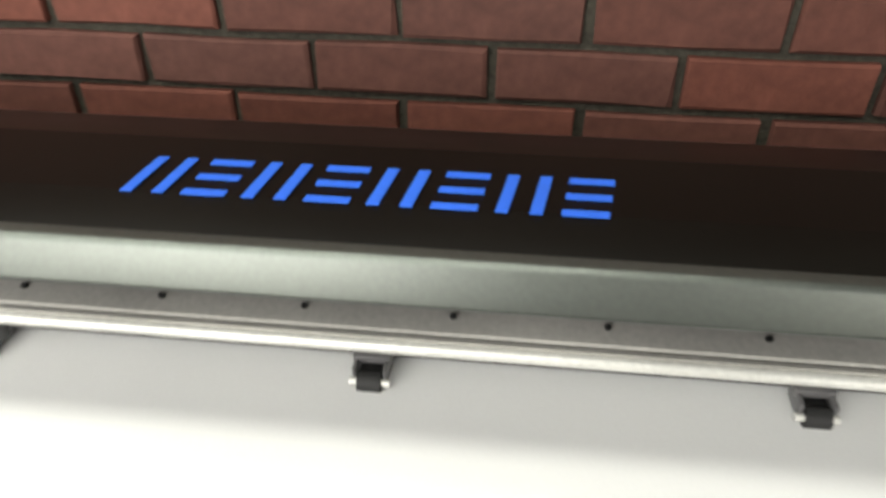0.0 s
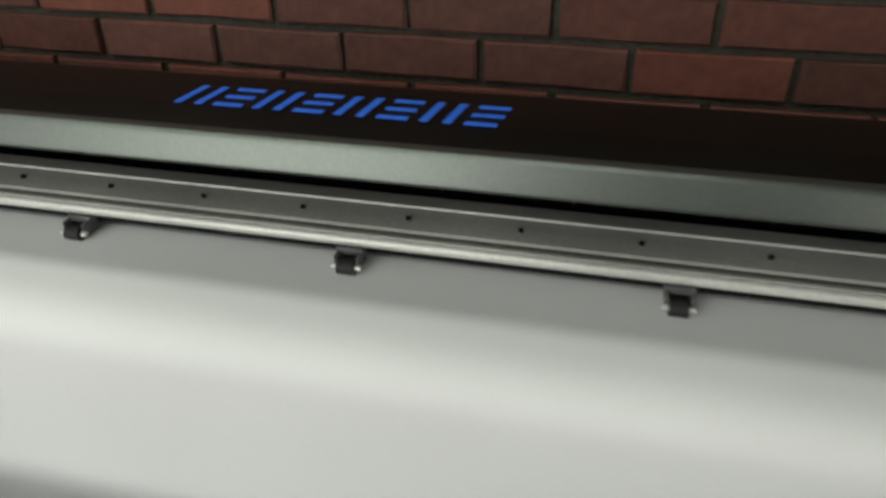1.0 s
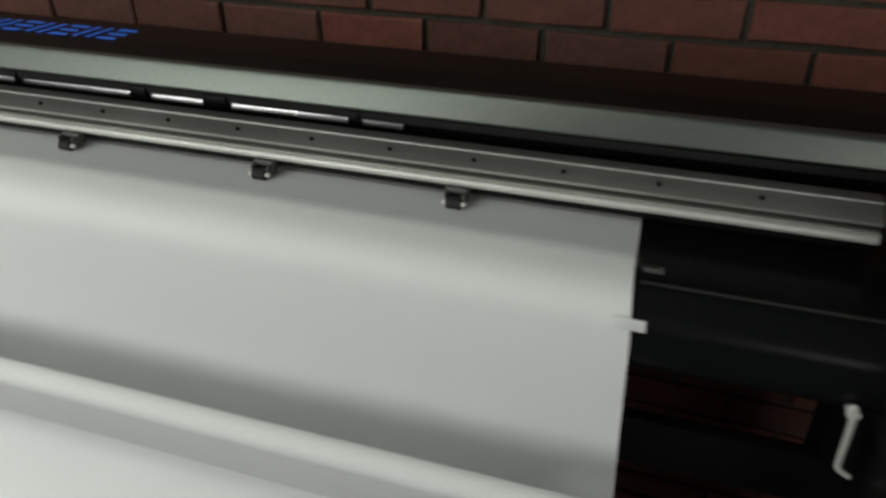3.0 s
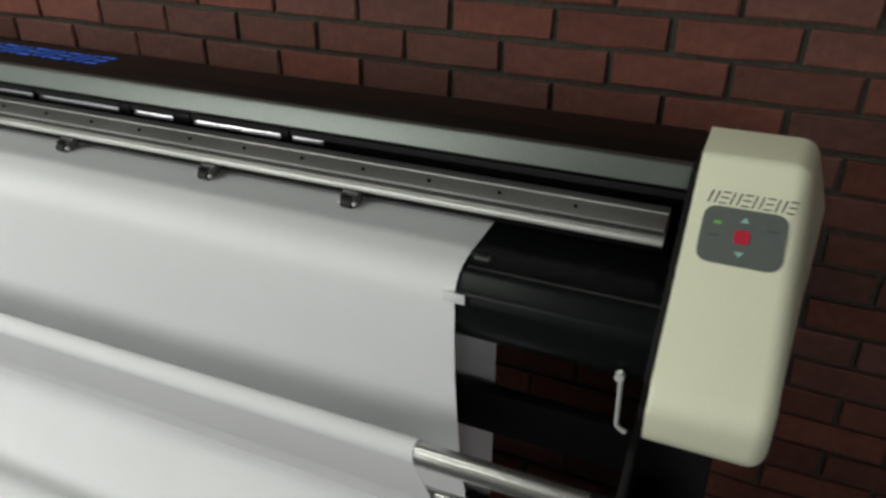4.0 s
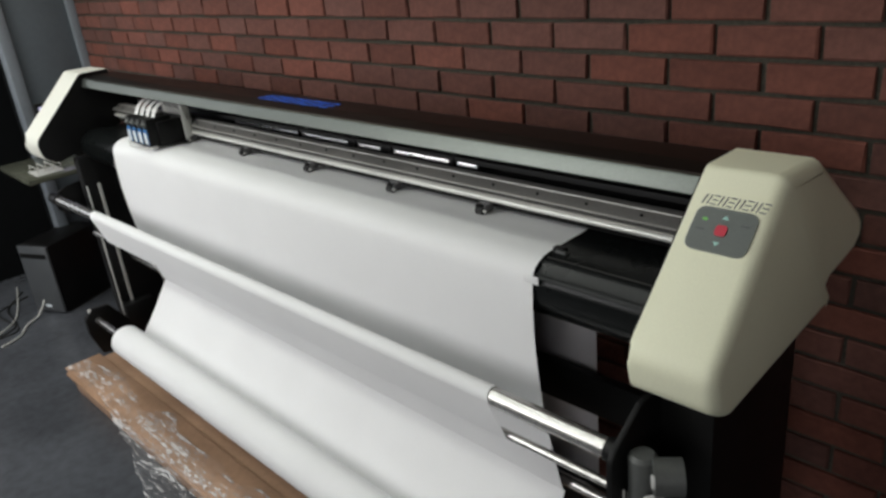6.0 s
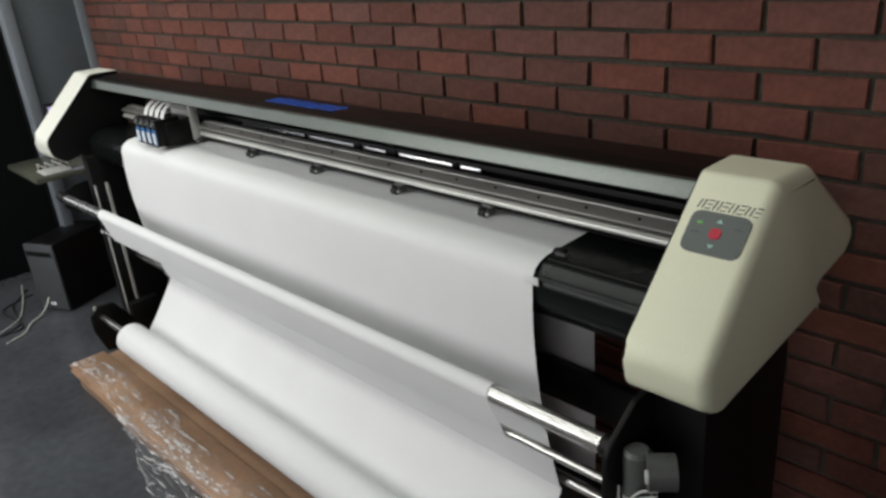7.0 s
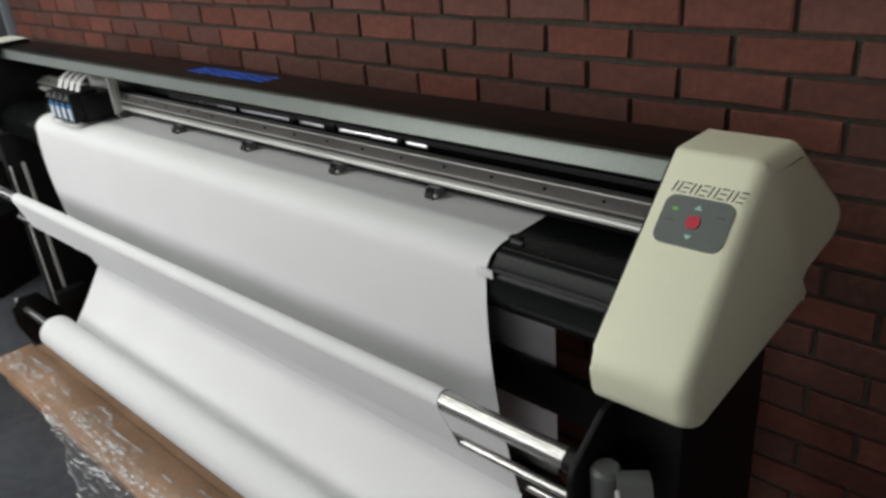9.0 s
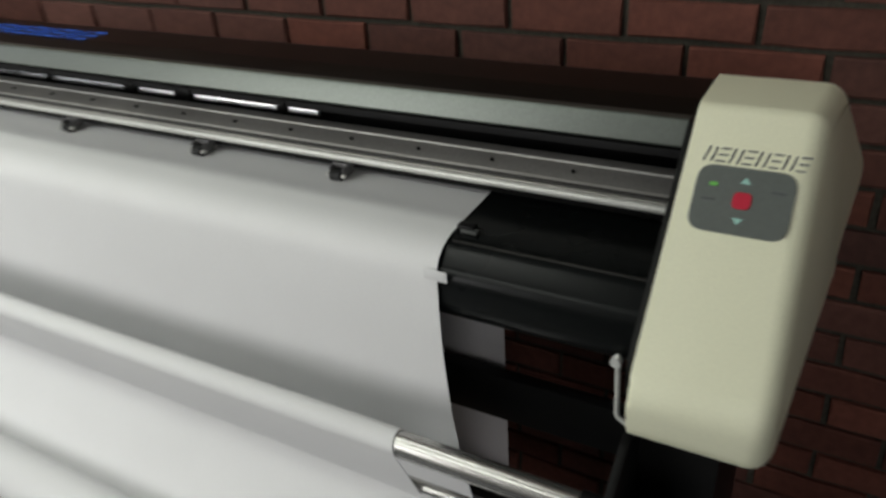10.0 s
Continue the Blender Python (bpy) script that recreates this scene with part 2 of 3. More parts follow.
def structure(name, bm, material, label, category):
    return tagged(part(name, bm, material, None, "", smooth=False), label, category, kind="structure")


# ---- room ----
RIGHT_X, LEFT_X, TOP_Z = 3.2, -3.5, 3.0
structure("floor", box(B(), LEFT_X - 0.2, RIGHT_X + 0.2, FRONT_Y - 0.2, 0.25, -0.15, 0), CONCRETE, "dark grey polished concrete floor with a dull shine", "floor")
bm = B()
rx0, rx1 = ROOFS[0][:2]
box(bm, LEFT_X - 0.2, rx0, FRONT_Y - 0.2, 0.25, TOP_Z, TOP_Z + 0.15)
box(bm, rx1, RIGHT_X + 0.2, FRONT_Y - 0.2, 0.25, TOP_Z, TOP_Z + 0.15)
for y0, y1 in ((FRONT_Y - 0.2, ROOFS[1][2]), (ROOFS[1][3], ROOFS[0][2]), (ROOFS[0][3], 0.25)):
    box(bm, rx0, rx1, y0, y1, TOP_Z, TOP_Z + 0.15)
structure("ceiling", bm, PLASTER, "plain plastered ceiling", "ceiling")
# Out-of-view wall, black so that the right end of the room stays dim
structure("wall_east", box(B(), RIGHT_X, RIGHT_X + 0.2, FRONT_Y, 0.008, 0, TOP_Z), DARKWALL, "plain unseen side wall, blackened to stop bounced light", "wall")
bm = B()
box(bm, LEFT_X - 0.2, LEFT_X, FRONT_Y, 0.008, 0, wz0)
box(bm, LEFT_X - 0.2, LEFT_X, FRONT_Y, 0.008, wz1, TOP_Z)
box(bm, LEFT_X - 0.2, LEFT_X, FRONT_Y, wy0, wz0, wz1)
box(bm, LEFT_X - 0.2, LEFT_X, wy1, 0.008, wz0, wz1)
# Black here stands in for the unlit opening at the far left
structure("wall_west", bm, DARKWALL, "plain dark painted far wall with a window", "wall")
window = tagged(new("window_3"), "window with slim dark bars in the far wall", "window", kind="structure")
for i in range(3):
    y = min(max(wy0 + (wy1 - wy0) * i / 2, wy0 + 0.03), wy1 - 0.03)
    part("window_bar", box(B(), LEFT_X - 0.09, LEFT_X - 0.03, y - 0.03, y + 0.03, wz0 + 0.05, wz1 - 0.05, 0.004), BLACKMETAL, window)
for z in (wz0 + 0.025, wz1 - 0.025):
    part("window_rail", box(B(), LEFT_X - 0.09, LEFT_X - 0.03, wy0, wy1, z - 0.025, z + 0.025, 0.004), BLACKMETAL, window)
bm = B()
box(bm, LEFT_X - 0.2, RIGHT_X + 0.2, FRONT_Y - 0.2, FRONT_Y, 0, WIN_Z0)
box(bm, LEFT_X - 0.2, RIGHT_X + 0.2, FRONT_Y - 0.2, FRONT_Y, WIN_Z1, TOP_Z)
edges = [LEFT_X - 0.2] + [x for w in WINDOWS for x in w[:2]] + [RIGHT_X + 0.2]
for x0, x1 in zip(edges[::2], edges[1::2]):
    box(bm, x0, x1, FRONT_Y - 0.2, FRONT_Y, WIN_Z0, WIN_Z1)
structure("wall_south", bm, PLASTER, "pale plastered wall with two wide windows", "wall")
# window_2 frames the added fill lamp on the right
for k, (x0, x1, _) in enumerate(WINDOWS):
    window = tagged(new("window_%d" % (k + 1)), "wide window with slim dark bars", "window", kind="structure")
    for i in range(4):
        x = min(max(x0 + (x1 - x0) * i / 3, x0 + 0.03), x1 - 0.03)
        part("window_bar", box(B(), x - 0.03, x + 0.03, FRONT_Y - 0.07, FRONT_Y - 0.01, WIN_Z0 + 0.05, WIN_Z1 - 0.05, 0.004), BLACKMETAL, window)
    for z in (WIN_Z0 + 0.025, WIN_Z1 - 0.025):
        part("window_rail", box(B(), x0, x1, FRONT_Y - 0.07, FRONT_Y - 0.01, z - 0.025, z + 0.025, 0.004), BLACKMETAL, window)

# Partition at the far end: a grey leaf with paler stiles, and a dark opening beside it
END_X = -2.95
part_wall = tagged(new("door_1"), "blue-grey painted door with a paler frame, shut", "door", kind="structure")
part("door_leaf", box(B(), END_X - 0.05, END_X, -0.345, -0.04, 0.0, 2.4, 0.003), GREYPAINT, part_wall)
part("door_frame", box(B(), END_X - 0.06, END_X + 0.02, -0.04, 0.004, 0.0, 2.4, 0.004), GREYTRIM, part_wall)
part("door_frame", box(B(), END_X - 0.06, END_X + 0.03, -0.40, -0.345, 0.0, 2.4, 0.004), GREYTRIM, part_wall)
structure("wall_partition", box(B(), END_X - 0.12, END_X - 0.06, -0.40, 0.004, 0.0, TOP_Z), DARKWALL, "dark partition behind the grey door", "wall")

# ---- plotter ----
def taper(bm):
    """The outer side of the cap draws in towards the front and the top."""
    for v in bm.verts:
        if v.co.x > 0.9:
            v.co.x += 0.08 * (v.co.y + 0.23) - 0.2 * max(0.0, v.co.z - 1.17)
    return bm


plotter = thing("wide_format_plotter", "black and silver wide-format plotter with cream end caps on stand", "plotter", at=(-0.45, -0.35, 0))
CAP = [(-0.335, 1.300), (-0.437, 1.300), (-0.658, 1.083), (-0.645, 1.020), (-0.605, 0.993), (-0.323, 1.059), (-0.317, 1.070), (-0.338, 1.102), (-0.250, 1.126), (-0.226, 1.150), (-0.228, 1.188)]
CAP_R = [0.012, 0.020, 0.05, 0.04, 0.03, 0.005, 0.006, 0.015, 0.025, 0.03, 0.04]
cap = part("end_cap", taper(prism(B(), fillet(CAP, CAP_R), 0.817, 0.982, 0.006, 0.020, 5)), CREAM, plotter, "cream moulded plastic end cap with control panel")
lcap = part("end_cap", prism(B(), fillet(CAP, CAP_R), -1.85, -1.70, 0.024, 0.004, 5), WHITEBAND, plotter, "white moulded plastic end cap")
inner = [(-0.42 + (p[0] + 0.42) * 0.985, 1.12 + (p[1] - 1.12) * 0.985) for p in fillet(CAP, CAP_R)]
part("inner_plate", prism(B(), inner, -1.70, -1.694), BLACKMETAL, lcap)
inner = [(-0.46 + (p[0] + 0.46) * 0.86, 1.15 + (p[1] - 1.15) * 0.86) for p in fillet(CAP, CAP_R)]
part("inner_plate", prism(B(), inner, 0.808, 0.8175), BLACKMETAL, cap)

# Control panel on the sloping face of the cap
P0 = Vector((0.879, -0.5085, 1.2298))
UP = Vector((0, 0.221, 0.217)).normalized()
OUT = Vector((0, -0.217, 0.221)).normalized()
FACE = Matrix((( 1, UP.x, OUT.x, P0.x), (0, UP.y, OUT.y, P0.y), (0, UP.z, OUT.z, P0.z), (0, 0, 0, 1)))


def plate(outline, depth, at=FACE, lift=0.0):
    bm = B()
    low = [bm.verts.new(at @ Vector((x, y, lift))) for x, y in outline]
    top = [bm.verts.new(at @ Vector((x, y, lift + depth))) for x, y in outline]
    n = len(outline)
    for i in range(n):
        bm.faces.new((low[i], low[(i + 1) % n], top[(i + 1) % n], top[i]))
    bm.faces.new(low[::-1])
    bm.faces.new(top)
    return bm


def blob(cx, cy, w, h, r):
    return [tuple(p) for p in fillet([(cx - w / 2, cy - h / 2), (cx + w / 2, cy - h / 2), (cx + w / 2, cy + h / 2), (cx - w / 2, cy + h / 2)], r, 5)]


panel = part("control_panel", plate(blob(0, 0, 0.092, 0.069, 0.016), 0.0025, lift=-0.0005), PANELGREY, plotter, "grey membrane control panel with a red key")
part("stop_key", plate(blob(0, 0, 0.017, 0.017, 0.006), 0.002, lift=0.0015), RED, panel)
part("status_lamp", plate(blob(-0.029, 0.014, 0.008, 0.004, 0.0015), 0.0015, lift=0.0015), GREEN, panel)
for sign in (1, -1):
    part("arrow_key", plate([(-0.005, sign * 0.018), (0.005, sign * 0.018), (0.0, sign * 0.0245)][::sign], 0.001, lift=0.0016), TEAL, panel)
for sx in (-1, 1):
    part("key_mark", plate(blob(sx * 0.031, -0.002 + 0.015 * (sx > 0), 0.013, 0.0018, 0.0006), 0.0006, lift=0.0016), INKGREY, panel)


def marks(n, w, h, lean, stroke, at, material, owner, name):
    """A row of plain slanted blocks, the size of a printed name."""
    step = w / n
    for i in range(n):
        cx, half = -w / 2 + step * (i + 0.5), step * 0.36
        if i % 2:
            rows = [(-half, half, lo, lo + stroke) for lo in (-h / 2, -stroke / 2, h / 2 - stroke)]
        else:
            rows = [(lo, lo + stroke * 1.2, -h / 2, h / 2) for lo in (-half, half - stroke * 1.2)]
        for a, b, lo, hi in rows:
            part(name, plate([(cx + a + lean * lo, lo), (cx + b + lean * lo, lo), (cx + b + lean * hi, hi), (cx + a + lean * hi, hi)], 0.0008, at), material, owner)


marks(8, 0.098, 0.0155, 0.25, 0.0014, FACE @ Matrix.Translation((0.004, 0.046, 0.0002)), INKGREY, cap, "printed_mark")

# Cover over the carriage way
X0, X1 = -1.694, 0.808
top = [(-0.195, 1.240), (-0.310, 1.2845), (-0.385, 1.2855), (-0.4205, 1.2785), (-0.4205, 1.262), (-0.195, 1.225)]
cover = part("cover", prism(B(), fillet(top, 0.002, 2), X0, X1), BLACKCOVER, plotter, "black lacquered top cover with a blue name strip")
lip = fillet([(-0.4208, 1.2795), (-0.4315, 1.2775), (-0.442, 1.2490), (-0.430, 1.2455), (-0.4208, 1.257)], [0.001, 0.007, 0.003, 0.003, 0.002])
part("cover_lip", prism(B(), lip, X0, X1), SILVER, plotter, "silver enamelled front lip of the cover")
slope = Vector((0, 0.075, -0.001)).normalized()
rise = Vector((0, 0.001, 0.075)).normalized()
COVER_AT = Matrix(((1, 0, 0, -0.362), (0, slope.y, rise.y, -0.3655), (0, slope.z, rise.z, 1.2858), (0, 0, 0, 1)))
marks(8, 0.326, 0.046, 0.14, 0.0066, COVER_AT, INKBLUE, cover, "name_block")

CLAMPS = ((-0.567, 0.004), (-0.313, 0.016), (-0.167, 0.022), (0.074, 0.010))
# Back plate and guide strip behind the carriage
part("back_plate", box(B(), X0, X1, -0.205, -0.198, 1.06, 1.24, 0.001), BLACKMETAL, plotter)
part("drive_belt", box(B(), X0, X1, -0.246, -0.243, 1.150, 1.162), RUBBER, plotter)
TILT = Matrix.Translation((0, -0.236, 1.146)) @ Matrix.Rotation(radians(-21), 4, "X")
shaft = part("guide_shaft", box(B(), -0.95, 0.150, -0.003, 0.003, -0.009, 0.009, 0.002, turn=TILT), STRIP, plotter, "shiny steel guide strip")
for x, w in CLAMPS:
    part("shaft_clamp", box(B(), x - w, x + w, -0.250, -0.226, 1.132, 1.161, 0.002), BLACKMETAL, shaft)

# Carriage rail
face = [(-0.300, 1.159), (-0.321, 1.159), (-0.3245, 1.1565), (-0.3495, 1.1455), (-0.3495, 1.1415), (-0.338, 1.1395), (-0.338, 1.1310), (-0.343, 1.1300), (-0.343, 1.114), (-0.300, 1.114)]
rail = part("carriage_rail", prism(B(), face, X0, 0.779), RAILALU, plotter, "brushed aluminium carriage rail")
part("rail_edge", cyl(B(), (X0, -0.3215, 1.1575), (0.779, -0.3215, 1.1575), 0.0022, 12), ALU, rail, "bright upper edge")
part("rail_groove", prism(B(), [(-0.3465, 1.1412), (-0.3387, 1.1404), (-0.3387, 1.1318), (-0.3410, 1.1318), (-0.3400, 1.1390)], X0, 0.777), ALUDARK, rail)
part("rail_bar", cyl(B(), (X0, -0.3445, 1.1215), (0.779, -0.3445, 1.1215), 0.0062, 24), ALU, rail)
for i in range(20):
    x = -0.190 + 0.1195 * (i - 12)
    if X0 < x < 0.77:
        part("rail_screw", cyl(B(), (x, -0.3355, 1.1500), (x, -0.3385, 1.1536), 0.0028, 10), BLACKMETAL, rail)
part("under_rail", box(B(), X0, 0.779, -0.334, -0.29, 1.100, 1.114, 0.001), BLACKMETAL, rail)

# Pinch rollers under the rail
for x in (-1.42, -1.066, -0.716, -0.375, -0.028, 0.268):
    arm = part("pinch_roller", box(B(), x - 0.016, x + 0.016, -0.350, -0.322, 1.105, 1.113, 0.002), ARMGREY, plotter, "small pinch roller on a smoked plastic arm")
    part("arm_tongue", box(B(), x - 0.009, x + 0.009, -0.3555, -0.340, 1.0985, 1.1045, 0.001), BLACKMETAL, arm)
    for s in (-1, 1):
        part("arm_cheek", box(B(), x + s * 0.0125 - 0.0015, x + s * 0.0125 + 0.0015, -0.362, -0.335, 1.094, 1.110, 0.001), ARMGREY, arm)
    part("roller_wheel", cyl(B(), (x - 0.0095, -0.362, 1.0975), (x + 0.0095, -0.362, 1.0975), 0.0085, 18), RUBBER, arm)
    part("roller_pin", cyl(B(), (x - 0.0165, -0.3625, 1.0975), (x + 0.0165, -0.3625, 1.0975), 0.0034, 12), ALU, arm, "bright pin ends")

# Platen and stand
bed = fillet([(-0.205, 1.0865), (-0.462, 1.0865), (-0.503, 1.058), (-0.503, 1.0), (-0.45, 0.955), (-0.205, 0.955)], [0.003, 0.045, 0.03, 0.05, 0.02, 0.003], 8)
platen = part("platen", prism(B(), bed, X0, X1), GLOSSBLACK, plotter, "glossy black rounded platen")
part("platen_seam", box(B(), 0.525, X1, -0.4615, -0.4585, 1.0855, 1.0885), ALUDARK, platen)
part("media_clamp", box(B(), 0.518, 0.544, -0.436, -0.420, 1.0875, 1.097, 0.003), BLACKMETAL, plotter)
part("clamp_tip", box(B(), 0.526, 0.550, -0.440, -0.430, 1.0875, 1.0925, 0.001), GREYPLASTIC, plotter)
part("edge_tape", box(B(), 0.505, 0.540, -0.5085, -0.5075, 1.051, 1.067, 0.0008), PAPER, plotter, "short strip of white tape")
for z0, z1 in ((0.932, 0.955), (0.679, 0.771), (0.36, 0.485)):
    part("cross_beam", box(B(), -1.66, 0.80, -0.350, -0.325, z0, z1, 0.003), BLACKMETAL, plotter)
for x0, x1 in ((-1.70, -1.655), (0.80, 0.90)):
    part("leg", box(B(), x0, x1, -0.545, -0.24, 0.07, 1.0, 0.004), BLACKMETAL, plotter)
    part("foot", box(B(), x0 - 0.01, x1 + 0.01, -0.62, -0.08, 0.03, 0.07, 0.006), BLACKMETAL, plotter)
    for y in (-0.58, -0.12):
        part("castor", cyl(B(), ((x0 + x1) / 2 - 0.012, y, 0.0255), ((x0 + x1) / 2 + 0.012, y, 0.0255), 0.025, 18), RUBBER, plotter)
for y, w in ((-0.540, 0.003), (-0.494, 0.006)):
    part("leg_edge", box(B(), -1.652, -1.644, y - w, y + w, 0.28, 0.89, 0.002), ALU, plotter, "bright aluminium edge strip")

# Tension tube, white rod and lower rod in front of the stand
part("tension_tube", cyl(B(), (-1.73, -0.628, 0.846), (0.770, -0.628, 0.872), 0.0175, 28), CHROME, plotter, "polished steel tension tube")
part("tube_collar", cyl(B(), (0.766, -0.628, 0.872), (0.800, -0.628, 0.872), 0.020, 24), BLACKMETAL, plotter)
part("tube_collar", cyl(B(), (-1.80, -0.628, 0.845), (-1.725, -0.628, 0.846), 0.020, 24), BLACKMETAL, plotter)
part("slim_rod", cyl(B(), (-1.47, -0.612, 0.760), (0.79, -0.612, 0.784), 0.0085, 18), CHROME, plotter, "slim polished rod")
part("lower_rod", cyl(B(), (-1.66, -0.440, 0.560), (0.79, -0.440, 0.560), 0.013, 22), CHROME, plotter, "polished steel lower rod")
bracket = fillet([(-0.50, 0.965), (-0.60, 0.96), (-0.685, 0.905), (-0.685, 0.70), (-0.60, 0.62), (-0.42, 0.60), (-0.42, 0.93)], 0.03)
part("bracket", prism(B(), bracket, 0.800, 0.810, 0.002, 0.002, 2), BLACKMETAL, plotter)
lbracket = fillet([(-0.44, 0.90), (-0.58, 0.885), (-0.632, 0.86), (-0.632, 0.80), (-0.58, 0.77), (-0.44, 0.72)], 0.02)
part("bracket", prism(B(), lbracket, -1.77, -1.76, 0.002, 0.002, 2), BLACKMETAL, plotter)
motor = part("take_up_motor", cyl(B(), (0.836, -0.640, 0.70), (0.836, -0.640, 0.898), 0.0225, 28), GREYPLASTIC, plotter, "grey cylindrical take-up motor wrapped in clear tape")
part("motor_rim", cyl(B(), (0.836, -0.640, 0.898), (0.836, -0.640, 0.904), 0.0225, 28, r2=0.017), GREYPLASTIC, motor)
part("gear_case", cyl(B(), (0.862, -0.655, 0.882), (0.896, -0.628, 0.882), 0.029, 28), GREYPLASTIC, motor)
part("gear_rim", cyl(B(), (0.868, -0.662, 0.882), (0.872, -0.659, 0.882), 0.020, 24), GREYPLASTIC, motor)
part("gear_cap", cyl(B(), (0.8665, -0.666, 0.882), (0.8695, -0.6635, 0.882), 0.011, 20), CLEARWHITE, motor)
part("tape_band", cyl(B(), (0.836, -0.640, 0.800), (0.836, -0.640, 0.822), 0.0238, 28), CLEARWHITE, motor, "milky tape wound round the motor")
part("cable_block", box(B(), 0.806, 0.866, -0.668, -0.612, 0.765, 0.798, 0.008), GREYPLASTIC, motor)
bm = B()
for k in range(3):
    tube_along(bm, spline([(0.812, -0.655, 0.83 - 0.02 * k), (0.826, -0.672 - 0.003 * k, 0.815 - 0.01 * k), (0.855, -0.668, 0.822 + 0.012 * k), (0.882, -0.655, 0.835 + 0.01 * k)]), 0.0022, 6)
part("motor_wire", bm, CLEARWHITE, motor)
part("motor_foot", box(B(), 0.775, 0.90, -0.675, -0.595, 0.685, 0.70, 0.003), GREYPLASTIC, motor)
part("rod_clamp", box(B(), 0.782, 0.806, -0.640, -0.592, 0.735, 0.790, 0.006), CLEARWHITE, plotter)

part("lever", tube_along(B(), spline([(0.766, -0.5035, 1.003), (0.768, -0.5085, 0.995), (0.770, -0.5085, 0.93), (0.772, -0.510, 0.914), (0.784, -0.512, 0.907)]), 0.0035, 10), ALU, plotter, "small bright metal lever")
part("lever_tip", cyl(B(), (0.766, -0.503, 0.997), (0.766, -0.514, 0.997), 0.0065, 14), CLEARWHITE, plotter)

# Print carriage
CX = -1.155
carriage = part("print_carriage", box(B(), CX - 0.088, CX + 0.090, -0.455, -0.352, 1.100, 1.178, 0.005), BLACKMETAL, plotter, "black print carriage with four ink cartridges")
part("carriage_back", box(B(), CX - 0.092, CX + 0.102, -0.346, -0.343, 1.10, 1.232, 0.001), ALU, carriage)
part("side_plate", box(B(), CX + 0.0935, CX + 0.102, -0.372, -0.348, 1.103, 1.222, 0.002), ALU, carriage)
part("carriage_foot", box(B(), CX - 0.09, CX + 0.092, -0.47, -0.35, 1.100, 1.106, 0.001), BLACKMETAL, carriage)
part("wire_loop", tube_along(B(), spline([(CX + 0.09, -0.44, 1.104), (CX + 0.07, -0.50, 1.100), (CX - 0.04, -0.505, 1.098), (CX - 0.085, -0.49, 1.104)]), 0.0022, 8), ALU, carriage)
for i in range(4):
    x = CX - 0.064 + 0.042 * i
    bm = box(B(), x - 0.017, x + 0.017, -0.487, -0.40, 1.102, 1.192, 0.003)
    box(bm, x - 0.0125, x + 0.0125, -0.4895, -0.487, 1.110, 1.160, 0.0, index=1)
    box(bm, x - 0.0105, x + 0.0105, -0.4915, -0.4895, 1.112, 1.148, 0.0, index=2)
    cyl(bm, (x, -0.490, 1.170), (x, -0.482, 1.178), 0.010, 14, index=3)
    part("ink_cartridge", bm, [BLACKMETAL, LABELBLUE, LABELWHITE, GREYPLASTIC], carriage, "black ink cartridge with a blue and white label")
    ribbon = spline([(x, -0.352, 1.196), (x, -0.365, 1.228), (x, -0.400, 1.236), (x, -0.436, 1.218), (x, -0.452, 1.190)], 5)
    bm = B()
    rows = [[bm.verts.new((p.x + d, p.y, p.z)) for d in (-0.013, 0.013)] for p in ribbon]
    for a, b in zip(rows, rows[1:]):
        bm.faces.new((a[0], a[1], b[1], b[0]))
    bm.normal_update()
    bmesh.ops.solidify(bm, geom=bm.faces[:], thickness=0.0012)
    part("ribbon_cable", bm, CLEARWHITE, carriage)

# ---- paper ----
SX0, SX1 = -1.405, 0.511


def sheet(name, path, x0, x1, material, label, category, thick=0.0006, cols=60, wave=0.0, skew=(0.0, 0.0)):
    bm = B()
    rows = []
    for k, p in enumerate(path):
        row = []
        for i in range(cols + 1):
            go = min(1.0, k / 22)
            x = x0 + skew[0] * go + (x1 - x0 + (skew[1] - skew[0]) * go) * i / cols
            w = wave * noise.noise(Vector((x * 2.2, k * 0.12, 0.7))) * min(1.0, max(0.0, (k - 10) / 8))
            row.append(bm.verts.new((x, p[0] - w, p[1])))
        rows.append(row)
    for a, b in zip(rows, rows[1:]):
        for i in range(cols):
            bm.faces.new((a[i], a[i + 1], b[i + 1], b[i]))
    bm.normal_update()
    bmesh.ops.solidify(bm, geom=bm.faces[:], thickness=thick)
    ob = part(name, bm, material)
    return tagged(ob, label, category)


path = [(-0.29, 1.0885), (-0.33, 1.0885), (-0.37, 1.0887), (-0.41, 1.0889), (-0.445, 1.0888), (-0.462, 1.0872), (-0.478, 1.083), (-0.491, 1.0755), (-0.500, 1.066), (-0.5052, 1.054), (-0.507, 1.04)]
path += [(-0.507 - 0.010 * math.sin(math.pi * t ** 0.8) + 0.040 * t * t, 1.04 - 0.475 * t) for t in [k / 12 for k in range(1, 13)]]
path += [(-0.4645, 0.557), (-0.4585, 0.5475), (-0.4625, 0.537), (-0.473, 0.523)]
path += [(-0.473 - 0.140 * t, 0.523 - 0.181 * t - 0.008 * math.sin(math.pi * t)) for t in [k / 8 for k in range(1, 9)]]
sheet("paper_sheet", path, SX0, SX1, PAPER, "wide white paper sheet draped over the platen and rods", "paper", wave=0.0008, skew=(0.072, 0.030))
# Rear web uses the darkened paper colour in place of real shade
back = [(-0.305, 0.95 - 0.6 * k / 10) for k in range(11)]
sheet("paper_feed", back, SX0, 0.521, PAPERSHADE, "paper web hanging behind the stand beams, coloured darker for shade", "paper", cols=20)
